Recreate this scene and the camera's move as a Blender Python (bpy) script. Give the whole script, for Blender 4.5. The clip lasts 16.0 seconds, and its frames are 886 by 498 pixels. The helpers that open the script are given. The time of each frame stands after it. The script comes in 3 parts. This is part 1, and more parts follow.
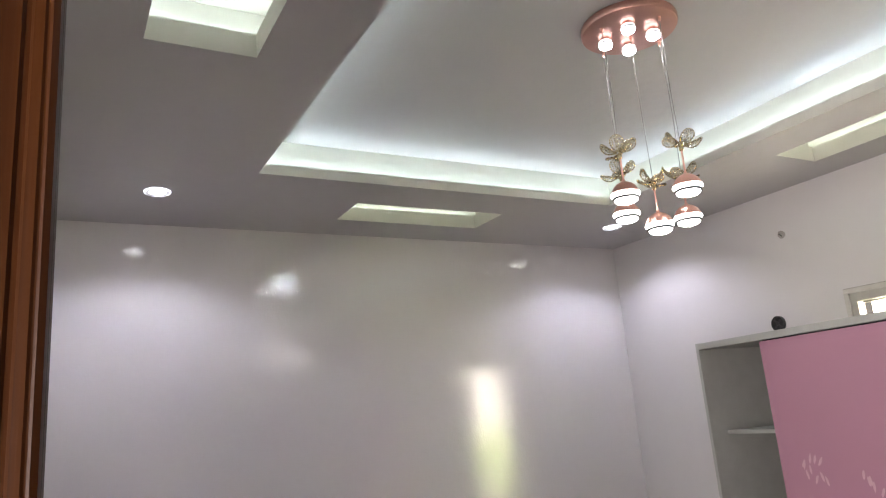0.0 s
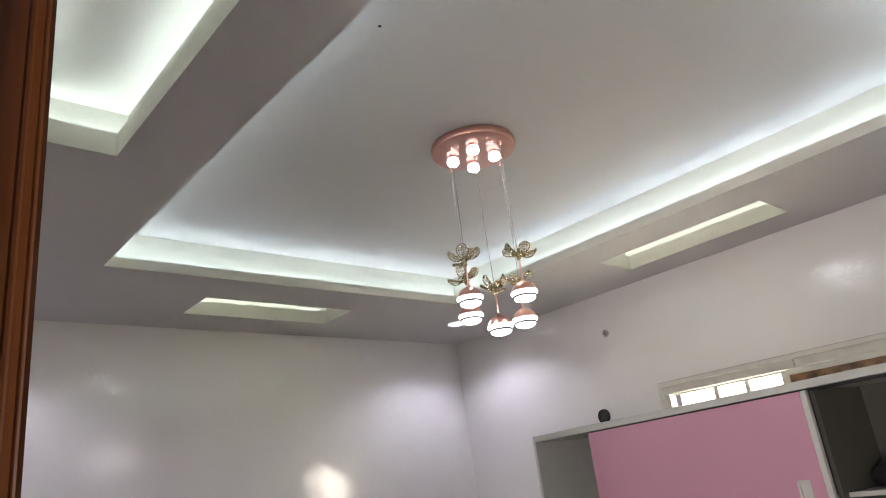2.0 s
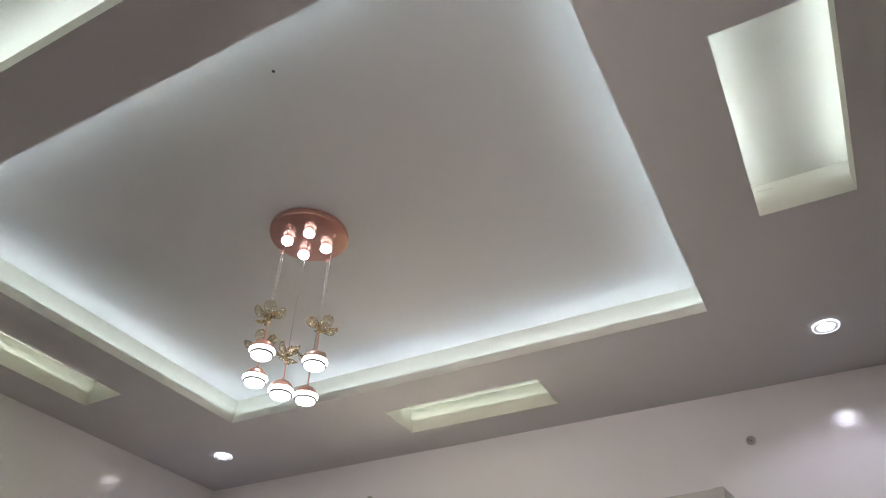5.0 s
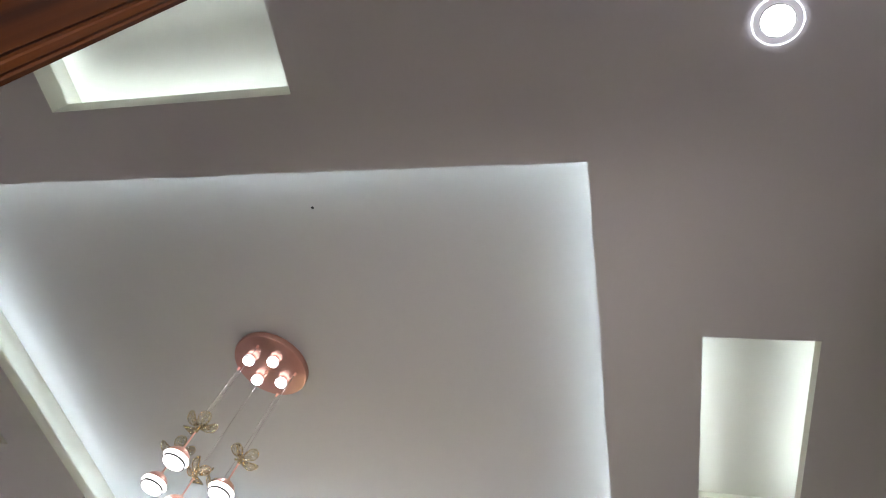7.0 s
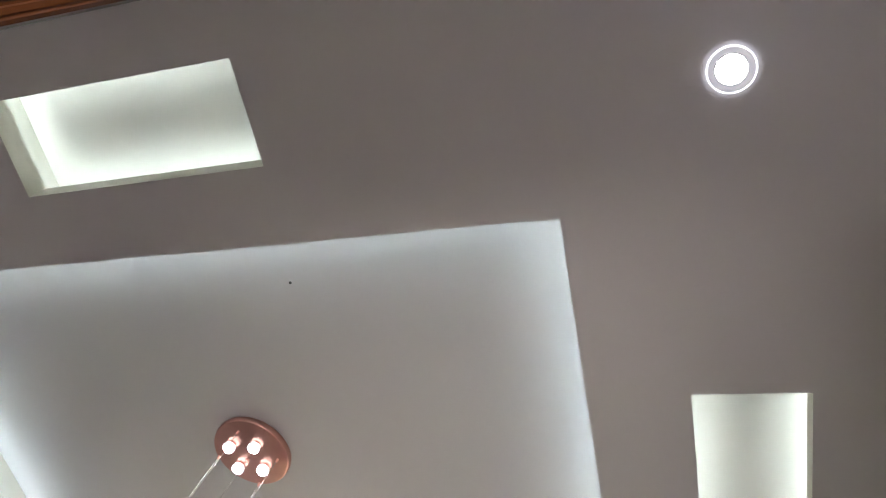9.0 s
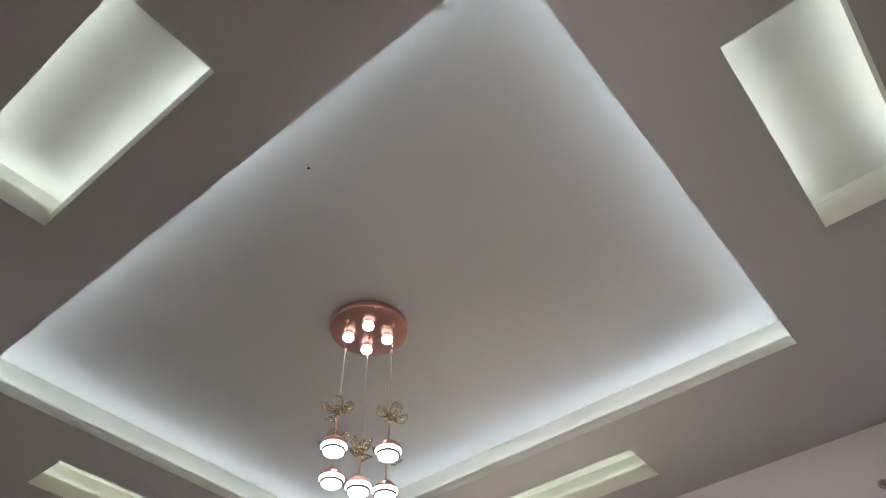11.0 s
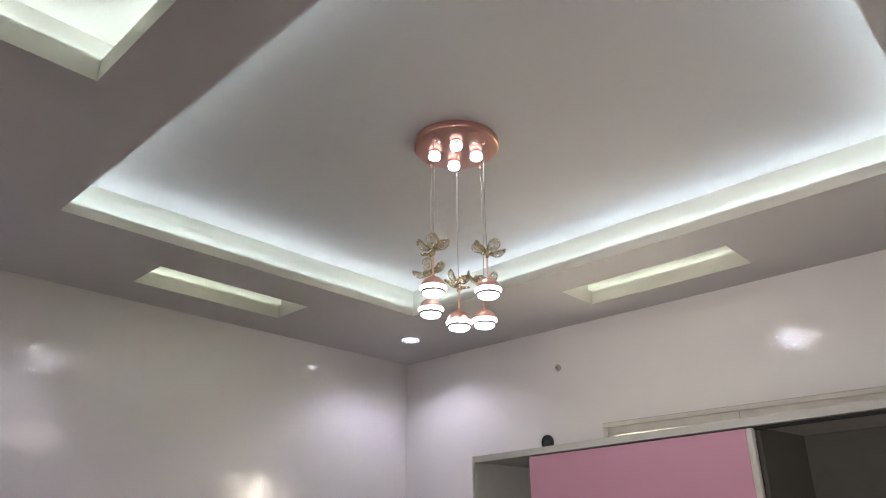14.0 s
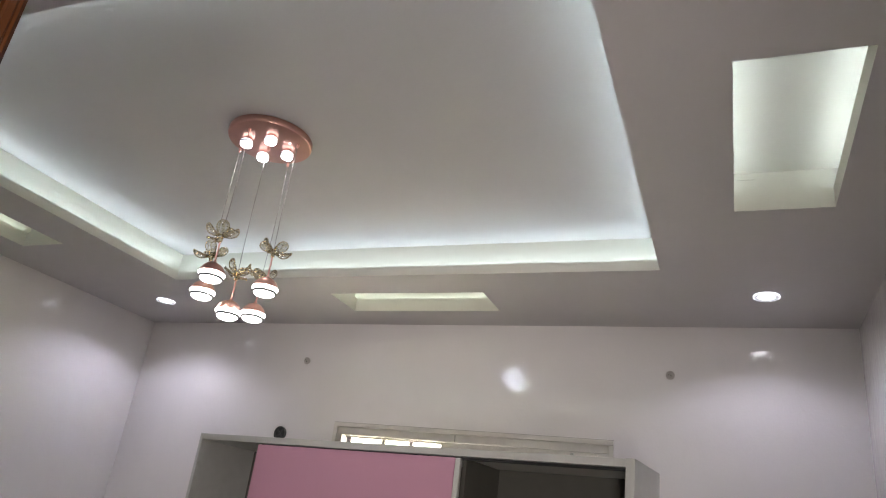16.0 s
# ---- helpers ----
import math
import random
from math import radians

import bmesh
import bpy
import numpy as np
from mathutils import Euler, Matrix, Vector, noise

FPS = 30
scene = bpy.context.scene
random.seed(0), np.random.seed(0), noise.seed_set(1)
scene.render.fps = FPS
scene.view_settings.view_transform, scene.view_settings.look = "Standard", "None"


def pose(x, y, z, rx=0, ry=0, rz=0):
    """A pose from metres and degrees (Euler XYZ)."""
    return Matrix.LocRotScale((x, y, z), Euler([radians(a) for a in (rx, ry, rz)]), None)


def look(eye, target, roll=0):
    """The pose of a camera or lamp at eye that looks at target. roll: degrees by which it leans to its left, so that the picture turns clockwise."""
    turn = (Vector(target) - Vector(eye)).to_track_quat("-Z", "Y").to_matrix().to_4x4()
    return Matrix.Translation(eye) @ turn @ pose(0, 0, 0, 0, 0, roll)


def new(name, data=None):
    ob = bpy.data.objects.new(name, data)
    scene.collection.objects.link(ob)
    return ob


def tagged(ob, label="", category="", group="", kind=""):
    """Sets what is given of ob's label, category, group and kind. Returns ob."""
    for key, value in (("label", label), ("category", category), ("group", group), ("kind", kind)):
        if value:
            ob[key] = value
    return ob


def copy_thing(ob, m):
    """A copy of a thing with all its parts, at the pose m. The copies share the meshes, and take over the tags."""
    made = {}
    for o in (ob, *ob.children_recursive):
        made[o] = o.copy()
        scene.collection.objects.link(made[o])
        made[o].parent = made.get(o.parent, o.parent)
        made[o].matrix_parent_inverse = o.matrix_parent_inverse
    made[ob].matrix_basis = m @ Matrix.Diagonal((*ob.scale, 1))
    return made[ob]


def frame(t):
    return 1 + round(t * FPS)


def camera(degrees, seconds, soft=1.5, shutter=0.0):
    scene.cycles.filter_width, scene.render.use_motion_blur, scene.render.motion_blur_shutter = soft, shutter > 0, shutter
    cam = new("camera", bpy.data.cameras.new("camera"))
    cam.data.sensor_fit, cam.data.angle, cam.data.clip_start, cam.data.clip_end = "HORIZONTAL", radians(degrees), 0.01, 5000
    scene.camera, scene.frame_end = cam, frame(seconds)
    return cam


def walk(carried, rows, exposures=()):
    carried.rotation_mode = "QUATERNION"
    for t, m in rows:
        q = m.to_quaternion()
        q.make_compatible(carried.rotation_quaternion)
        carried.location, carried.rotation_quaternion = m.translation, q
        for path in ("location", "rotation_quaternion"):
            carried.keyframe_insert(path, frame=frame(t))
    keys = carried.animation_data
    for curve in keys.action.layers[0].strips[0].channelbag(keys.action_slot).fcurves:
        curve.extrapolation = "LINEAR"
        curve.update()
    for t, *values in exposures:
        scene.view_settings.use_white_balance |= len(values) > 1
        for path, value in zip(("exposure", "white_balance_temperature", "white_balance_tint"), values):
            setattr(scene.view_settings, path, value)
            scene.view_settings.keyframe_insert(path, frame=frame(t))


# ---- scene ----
cam = camera(64.2, 16.0, soft=1.1)
PATH = [
    (0, (4.082, -3.823, 1.635), (2.385, -2.869, 2.094), -4.7),
    (0.5, (4.107, -3.879, 1.641), (2.484, -2.82, 2.136), -5.5),
    (1, (4.138, -3.921, 1.628), (2.601, -2.761, 2.171), -6.0),
    (1.5, (4.174, -3.936, 1.635), (2.723, -2.691, 2.221), -6.6),
    (2, (4.185, -3.93, 1.636), (2.805, -2.641, 2.296), -7.3),
    (2.5, (4.179, -3.887, 1.645), (2.882, -2.56, 2.392), -8.6),
    (3, (4.168, -3.83, 1.605), (2.967, -2.461, 2.432), -9.6),
    (3.5, (4.139, -3.784, 1.355), (3.054, -2.425, 2.343), -9.5),
    (6, (4.122, -3.918, 0.938), (3.519, -2.644, 2.357), 10.9),
    (6.5, (4.099, -3.93, 0.929), (3.493, -2.795, 2.46), 17.5),
    (7, (4.095, -3.926, 0.918), (3.472, -2.903, 2.519), 26.0),
    (7.5, (4.106, -3.899, 0.901), (3.491, -2.99, 2.572), 33.7),
    (8, (4.122, -3.872, 0.909), (3.523, -3.122, 2.663), 39.0),
    (10.5, (4.152, -3.727, 0.883), (3.391, -2.747, 2.452), 3.6),
    (11, (4.13, -3.691, 0.863), (3.299, -2.624, 2.337), -1.6),
    (11.5, (4.133, -3.676, 0.854), (3.187, -2.563, 2.221), -2.4),
    (12, (4.056, -3.687, 0.845), (2.987, -2.549, 2.096), -1.7),
    (12.5, (4.025, -3.681, 0.835), (2.827, -2.573, 1.991), -1.5),
    (13, (4.025, -3.671, 0.906), (2.745, -2.557, 1.966), -3.1),
    (13.5, (4.035, -3.731, 1.204), (2.727, -2.531, 2.125), -2.9),
    (14, (4.079, -3.881, 1.439), (2.813, -2.544, 2.218), -0.3),
    (14.5, (4.138, -4.041, 1.502), (2.947, -2.611, 2.235), 4.1),
    (15, (4.196, -4.148, 1.49), (3.107, -2.627, 2.196), 7.0),
    (15.5, (4.199, -4.118, 1.513), (3.293, -2.481, 2.219), 7.5),
    (16, (4.15, -4.089, 1.514), (3.405, -2.395, 2.271), 7.5),
]
walk(cam, [(t, look(eye, target, roll)) for t, eye, target, roll in PATH], [
    (0, 0.30, 6500, 10), (2, 0.15, 6500, 10), (3, 0.07, 6500, 10), (3.5, 0.05, 6500, 10), (6, -0.02, 6450, 10), (7, 0.15, 6450, 10), (7.5, 0.18, 6450, 10),
    (8, 0.32, 6450, 10), (10.5, -0.12, 6550, 11), (11.5, -0.23, 6550, 12), (12, 0.02, 6550, 12), (12.5, 0.06, 6550, 13), (13, 0.15, 6550, 13), (14, 0.12, 6500, 11),
    (15, 0.15, 6500, 10), (16, -0.03, 6500, 10)])

# lights: watts of the lamps, strengths of what glows
DOWN_W, HALL_W = (28.0, 18.5, 20.0, 29.0), 118.0
BULB_E, BALL_E, LED_E, SLOT_E, DISC_E, OUT_E, BOUNCE_E = 150.0, 11.0, 31.0, 20.0, 20.0, 17.0, 3.6

# ---- world and light ----
world = bpy.data.worlds.new("world")
scene.world = world
world.use_nodes = True
wt = world.node_tree
sky = wt.nodes.new("ShaderNodeTexSky")
sky.sky_type = 'NISHITA'
sky.sun_disc = False
sky.sun_elevation, sky.sun_rotation = radians(50), radians(160)
wt.links.new(sky.outputs[0], wt.nodes["Background"].inputs[0])
wt.nodes["Background"].inputs[1].default_value = 0.08

# room: x east, y north; north-west corner of the room at the origin
W, SOUTH, H, TRAY_Z = 4.783, -3.884, 2.80, 3.006
DOWNLIGHTS = [(0.558, -0.503), (4.323, -0.517), (4.332, -3.382), (0.600, -3.418)]


def lamp(name, kind, m, energy, colour, **settings):
    data = bpy.data.lights.new(name, kind)
    data.energy, data.color = energy, colour
    if kind == 'SPOT':
        data.spot_size, data.spot_blend, data.shadow_soft_size = settings["angle"], settings["blend"], settings["size"]
    if kind == 'AREA':
        data.shape, data.size, data.size_y = 'RECTANGLE', settings["size"], settings["size_y"]
    ob = new(name, data)
    ob.matrix_world = m
    return ob


for (px, py), watts in zip(DOWNLIGHTS, DOWN_W):
    lamp("downlight_beam", 'SPOT', pose(px, py, H - 0.012), watts, (0.83, 0.81, 1.0), angle=radians(142), blend=0.5, size=0.06)
# added fill lamp, unseen, standing in for daylight of the hall behind the door
lamp("hall_fill", 'AREA', look((4.85, -5.1, 1.3), (3.4, -3.2, 1.45)), HALL_W, (1.0, 0.90, 0.86), size=0.9, size_y=1.2)

# ---- materials ----


def mat(name):
    m = bpy.data.materials.new(name)
    m.use_nodes = True
    nt = m.node_tree
    return m, nt, nt.nodes["Principled BSDF"]


def node(nt, kind, **values):
    n = nt.nodes.new(kind)
    for k, v in values.items():
        n.inputs[k.replace("_", " ")].default_value = v
    return n


def coords(nt, scale=(1, 1, 1)):
    tc = nt.nodes.new("ShaderNodeTexCoord")
    mp = nt.nodes.new("ShaderNodeMapping")
    mp.inputs["Scale"].default_value = scale
    nt.links.new(tc.outputs["Object"], mp.inputs["Vector"])
    return mp.outputs["Vector"]


def ramp(nt, fac, stops):
    r = nt.nodes.new("ShaderNodeValToRGB")
    el = r.color_ramp.elements
    while len(el) < len(stops):
        el.new(0.5)
    for e, (p, c) in zip(el, stops):
        e.position, e.color = p, (*c, 1)
    nt.links.new(fac, r.inputs["Fac"])
    return r.outputs["Color"]


def bumped(nt, bsdf, heights):
    """heights: (socket, distance) from coarse to fine."""
    last = None
    for sock, dist in heights:
        b = nt.nodes.new("ShaderNodeBump")
        b.inputs["Distance"].default_value = dist
        nt.links.new(sock, b.inputs["Height"])
        if last:
            nt.links.new(last, b.inputs["Normal"])
        last = b.outputs["Normal"]
    nt.links.new(last, bsdf.inputs["Normal"])


def painted(name, base, rough, coarse, fine, vary=0.03, spec=0.5, stipple=120.0, scale=(1.0, 1.0, 1.0)):
    """Plaster under paint: slow unevenness of the trowel, fine roller stipple, faint stains."""
    m, nt, b = mat(name)
    v = coords(nt, scale)
    n1 = node(nt, "ShaderNodeTexNoise", Scale=1.3, Detail=4.0)
    n2 = node(nt, "ShaderNodeTexNoise", Scale=9.0, Detail=3.0)
    n3 = node(nt, "ShaderNodeTexNoise", Scale=stipple, Detail=2.0)
    for n in (n1, n2, n3):
        nt.links.new(v, n.inputs["Vector"])
    dark = tuple(c * (1 - vary) for c in base)
    light = tuple(min(1, c * (1 + vary)) for c in base)
    nt.links.new(ramp(nt, n1.outputs["Fac"], [(0.3, dark), (0.7, light)]), b.inputs["Base Color"])
    r = nt.nodes.new("ShaderNodeMapRange")
    r.inputs["To Min"].default_value, r.inputs["To Max"].default_value = rough * 0.75, rough * 1.3
    nt.links.new(n2.outputs["Fac"], r.inputs["Value"])
    nt.links.new(r.outputs["Result"], b.inputs["Roughness"])
    b.inputs["Specular IOR Level"].default_value = spec
    bumped(nt, b, [(n2.outputs["Fac"], coarse), (n3.outputs["Fac"], fine)])
    return m


def plain(name, base, rough=0.5, metal=0.0, grain=0.0, vary=0.08):
    m, nt, b = mat(name)
    v = coords(nt)
    n1 = node(nt, "ShaderNodeTexNoise", Scale=14.0, Detail=5.0)
    nt.links.new(v, n1.inputs["Vector"])
    nt.links.new(ramp(nt, n1.outputs["Fac"], [(0.3, tuple(c * (1 - vary) for c in base)), (0.7, tuple(min(1, c * (1 + vary)) for c in base))]), b.inputs["Base Color"])
    b.inputs["Roughness"].default_value, b.inputs["Metallic"].default_value = rough, metal
    if grain:
        n2 = node(nt, "ShaderNodeTexNoise", Scale=90.0, Detail=3.0)
        nt.links.new(v, n2.inputs["Vector"])
        bumped(nt, b, [(n2.outputs["Fac"], grain)])
    return m


def glowing(name, colour, strength):
    m, nt, b = mat(name)
    b.inputs["Base Color"].default_value = (0.8, 0.8, 0.8, 1)
    b.inputs["Emission Color"].default_value = (*colour, 1)
    b.inputs["Emission Strength"].default_value = strength
    return m


def clear(name, colour, rough=0.0, ior=1.5):
    m, nt, b = mat(name)
    b.inputs["Base Color"].default_value = (*colour, 1)
    b.inputs["Transmission Weight"].default_value = 1.0
    b.inputs["Roughness"].default_value, b.inputs["IOR"].default_value = rough, ior
    return m


def wood(name, dark, mid, light, rough, figure, rings, lines, stretch):
    """Red-brown stained pine: long grain up the board, with flame figure and pores."""
    m, nt, b = mat(name)
    v = coords(nt, (1.0, 1.0, stretch))
    n = node(nt, "ShaderNodeTexNoise", Scale=figure, Detail=0.6, Distortion=0.3)
    nt.links.new(v, n.inputs["Vector"])
    w = node(nt, "ShaderNodeMath")
    w.operation = 'MULTIPLY'
    w.inputs[1].default_value = rings
    nt.links.new(n.outputs["Fac"], w.inputs[0])
    fr = node(nt, "ShaderNodeMath")
    fr.operation = 'PINGPONG'
    fr.inputs[1].default_value = 1.0
    sep = nt.nodes.new("ShaderNodeSeparateXYZ")
    nt.links.new(v, sep.inputs[0])
    across = node(nt, "ShaderNodeMath")
    nt.links.new(sep.outputs[0], across.inputs[0])
    nt.links.new(sep.outputs[1], across.inputs[1])
    total = node(nt, "ShaderNodeMath")
    total.operation = 'MULTIPLY_ADD'
    nt.links.new(across.outputs[0], total.inputs[0])
    total.inputs[1].default_value = lines
    nt.links.new(w.outputs[0], total.inputs[2])
    nt.links.new(total.outputs[0], fr.inputs[0])
    grain = ramp(nt, fr.outputs[0], [(0.0, dark), (0.06, dark), (0.20, mid), (0.60, light)])
    v2 = coords(nt, (1.0, 1.0, 0.02))
    f = node(nt, "ShaderNodeTexNoise", Scale=160.0, Detail=4.0)
    nt.links.new(v2, f.inputs["Vector"])
    mix = nt.nodes.new("ShaderNodeMix")
    mix.data_type, mix.blend_type = 'RGBA', 'MULTIPLY'
    mix.inputs[0].default_value = 0.45
    nt.links.new(grain, mix.inputs[6])
    nt.links.new(ramp(nt, f.outputs["Fac"], [(0.35, (0.45, 0.4, 0.38)), (0.6, (1, 1, 1))]), mix.inputs[7])
    nt.links.new(mix.outputs[2], b.inputs["Base Color"])
    b.inputs["Roughness"].default_value = rough
    b.inputs["Coat Weight"].default_value, b.inputs["Coat Roughness"].default_value = 0.02, 0.3
    b.inputs["Specular IOR Level"].default_value = 0.10
    bumped(nt, b, [(fr.outputs[0], 0.0006), (f.outputs["Fac"], 0.0004)])
    return m


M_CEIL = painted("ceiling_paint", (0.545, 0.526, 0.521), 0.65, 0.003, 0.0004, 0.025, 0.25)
M_WALL = painted("glossy_wall_paint", (0.81, 0.784, 0.771), 0.032, 0.0018, 0.0006, 0.02, 1.0, 66.0, (1.45, 1.45, 0.9))
M_COVE = painted("cove_cream", (0.66, 0.648, 0.578), 0.6, 0.002, 0.0003, 0.02, 0.25)
M_FLOOR = painted("floor_tile", (0.30, 0.27, 0.24), 0.25, 0.001, 0.0002, 0.06)
M_WOOD = wood("stained_pine", (0.011, 0.0032, 0.0008), (0.024, 0.0070, 0.0014), (0.035, 0.0105, 0.0019), 0.45, 6.0, 12.0, 46.0, 0.06)
M_JAMB = wood("flamed_pine", (0.017, 0.0043, 0.0008), (0.038, 0.0114, 0.0013), (0.053, 0.0172, 0.0017), 0.45, 5.0, 17.0, 12.0, 0.17)
M_WORN = plain("worn_varnish", (0.075, 0.032, 0.016), 0.6)
M_CANOPY = plain("brushed_rose_gold", (0.58, 0.315, 0.26), 0.30, 1.0, 0.00008, 0.05)
M_HOLE = plain("hole_dark", (0.003, 0.0015, 0.001), 0.95)
M_HOLE.node_tree.nodes["Principled BSDF"].inputs["Specular IOR Level"].default_value = 0.0
M_ROSE = plain("rose_gold", (0.88, 0.50, 0.42), 0.30, 1.0, 0.00008, 0.05)
M_CHROME = plain("chrome", (0.75, 0.72, 0.70), 0.12, 1.0, 0.0, 0.04)
M_CRYSTAL = clear("champagne_crystal", (0.98, 0.91, 0.72), 0.02, 1.55)
M_GOLD = plain("champagne_wire", (0.70, 0.59, 0.38), 0.25, 1.0)
M_CABLE = plain("grey_cable", (0.30, 0.285, 0.27), 0.38, 0.8)
M_BULB = glowing("bulb_glow", (0.86, 0.91, 1.0), BULB_E)
M_CROWN = glowing("crown_glow", (0.95, 0.96, 1.0), 3.0)
M_GLOW = glowing("opal_glow", (1.0, 0.96, 0.93), BALL_E)
M_DARK_RING = plain("dark_ring", (0.03, 0.028, 0.03), 0.6)
M_RING = plain("grey_ring", (0.055, 0.052, 0.055), 0.4, 0.3)
M_LED = glowing("led_cool", (0.745, 0.895, 0.975), LED_E)
M_LED_G = glowing("led_green_white", (0.79, 0.91, 0.97), SLOT_E)
M_LED_N = glowing("led_soft_white", (0.86, 0.97, 0.92), SLOT_E * 0.75)
M_LED_E = glowing("led_bright_white", (0.79, 0.90, 0.96), SLOT_E * 1.1)
M_DOWN = glowing("downlight_glow", (0.95, 0.95, 1.0), DISC_E)
M_GLASS = glowing("edge_lit_glass", (0.85, 0.87, 1.0), 0.30)
M_EDGE = glowing("glass_edge", (0.86, 0.88, 1.0), 2.6)
M_PANE = clear("window_glass", (1, 1, 1), 0.0, 1.05)
M_WHITE = plain("white_laminate", (0.47, 0.47, 0.435), 0.38, 0.0, 0.00008, 0.04)
M_PINK = painted("pink_gloss_laminate", (0.50, 0.26, 0.34), 0.22, 0.0006, 0.00005, 0.02)
# wardrobe interior: the compartments' shade is put into this dark colour
M_DARK = plain("shaded_interior_panel", (0.075, 0.073, 0.060), 0.6, 0.0, 0.0001, 0.06)
M_ALU = plain("cream_aluminium", (0.66, 0.63, 0.58), 0.35, 0.1, 0.00006, 0.05)
M_BLACK = plain("black_plastic", (0.018, 0.018, 0.018), 0.45)
M_CLOTH = plain("black_cloth", (0.010, 0.010, 0.011), 0.95, 0.0, 0.002)
M_GREEN = plain("dark_green_leaf", (0.012, 0.05, 0.032), 0.5, 0.0, 0.0005)
M_AMBER = plain("pane_view_brown", (0.20, 0.105, 0.045), 0.3, 0.0, 0.0, 0.75)
M_PLASTER = plain("raw_plaster", (0.42, 0.39, 0.36), 0.9, 0.0, 0.002, 0.2)
M_SMUDGE = plain("dried_white_paint", (0.62, 0.38, 0.45), 0.7, 0.0, 0.0003)
M_SKYCARD, _nt, _b = mat("daylight_outside")
_b.inputs["Base Color"].default_value = (0.8, 0.75, 0.66, 1)
# sunlit hedge below, hazy sky above
_v = coords(_nt)
_sep = _nt.nodes.new("ShaderNodeSeparateXYZ")
_nt.links.new(_v, _sep.inputs[0])
_n = node(_nt, "ShaderNodeTexNoise", Scale=2.2, Detail=6.0)
_nt.links.new(_v, _n.inputs["Vector"])
_add = node(_nt, "ShaderNodeMath")
_add.operation = 'MULTIPLY_ADD'
_nt.links.new(_n.outputs["Fac"], _add.inputs[0])
_add.inputs[1].default_value = 0.9
_nt.links.new(_sep.outputs[2], _add.inputs[2])
_h = node(_nt, "ShaderNodeMapRange")
_h.inputs["From Min"].default_value, _h.inputs["From Max"].default_value = 1.2, 2.2
_nt.links.new(_add.outputs[0], _h.inputs["Value"])
_nt.links.new(ramp(_nt, _h.outputs["Result"], [(0.0, (0.20, 0.27, 0.08)), (0.45, (0.50, 0.58, 0.22)), (0.75, (1.0, 0.91, 0.80))]), _b.inputs["Emission Color"])
_b.inputs["Emission Strength"].default_value = OUT_E

# glow of an added ground panel that stands in for sunlit ground
M_BOUNCE = glowing("bounce_glow", (1.0, 0.85, 0.72), BOUNCE_E)

# ---- mesh helpers ----


def box(bm, x0, x1, y0, y1, z0, z1, bevel=0.0):
    r = bmesh.ops.create_cube(bm, size=1.0, matrix=Matrix.Translation(((x0 + x1) / 2, (y0 + y1) / 2, (z0 + z1) / 2)) @ Matrix.Diagonal((x1 - x0, y1 - y0, z1 - z0, 1)))
    if bevel:
        es = list({e for v in r["verts"] for e in v.link_edges})
        bmesh.ops.bevel(bm, geom=es, offset=bevel, segments=2, affect='EDGES', profile=0.6)
    return bm


def mesh(bm, name, material, smooth=False):
    bmesh.ops.recalc_face_normals(bm, faces=bm.faces)
    me = bpy.data.meshes.new(name)
    bm.to_mesh(me)
    bm.free()
    me.materials.append(material)
    if smooth:
        for p in me.polygons:
            p.use_smooth = True
        me.set_sharp_from_angle(angle=radians(40))
    return me


def thing(name, bm, material, label="", category="", group="", kind="", m=None, smooth=False):
    ob = new(name, mesh(bm, name, material, smooth))
    if m is not None:
        ob.matrix_world = m
    return tagged(ob, label, category, group, kind)


def empty(name, label, category, m=None, group="", kind=""):
    ob = new(name)
    if m is not None:
        ob.matrix_basis = m
    return tagged(ob, label, category, group, kind)


def part(name, bm, material, parent, label="", m=None, smooth=False):
    ob = new(name, mesh(bm, name, material, smooth) if isinstance(bm, bmesh.types.BMesh) else bm)
    ob.parent = parent
    if m is not None:
        ob.matrix_basis = m
    return tagged(ob, label)


def one(*args, **kw):
    return box(bmesh.new(), *args, **kw)


def lathe(profile, steps=40):
    """Closed body of revolution about z from (radius, height) pairs."""
    bm = bmesh.new()
    rings = []
    for r, z in profile:
        if r < 1e-6:
            rings.append([bm.verts.new((0, 0, z))])
        else:
            rings.append([bm.verts.new((r * math.cos(2 * math.pi * i / steps), r * math.sin(2 * math.pi * i / steps), z)) for i in range(steps)])
    for a, b in zip(rings, rings[1:]):
        for i in range(steps):
            j = (i + 1) % steps
            if len(a) == 1 and len(b) > 1:
                bm.faces.new((a[0], b[i], b[j]))
            elif len(b) == 1 and len(a) > 1:
                bm.faces.new((a[i], a[j], b[0]))
            elif len(a) > 1:
                bm.faces.new((a[i], a[j], b[j], b[i]))
    return bm


def rod(bm, a, b, r, steps=8):
    a, b = Vector(a), Vector(b)
    q = (b - a).to_track_quat('Z', 'Y').to_matrix().to_4x4()
    bmesh.ops.create_cone(bm, cap_ends=True, segments=steps, radius1=r, radius2=r, depth=(b - a).length, matrix=Matrix.Translation((a + b) / 2) @ q)
    return bm


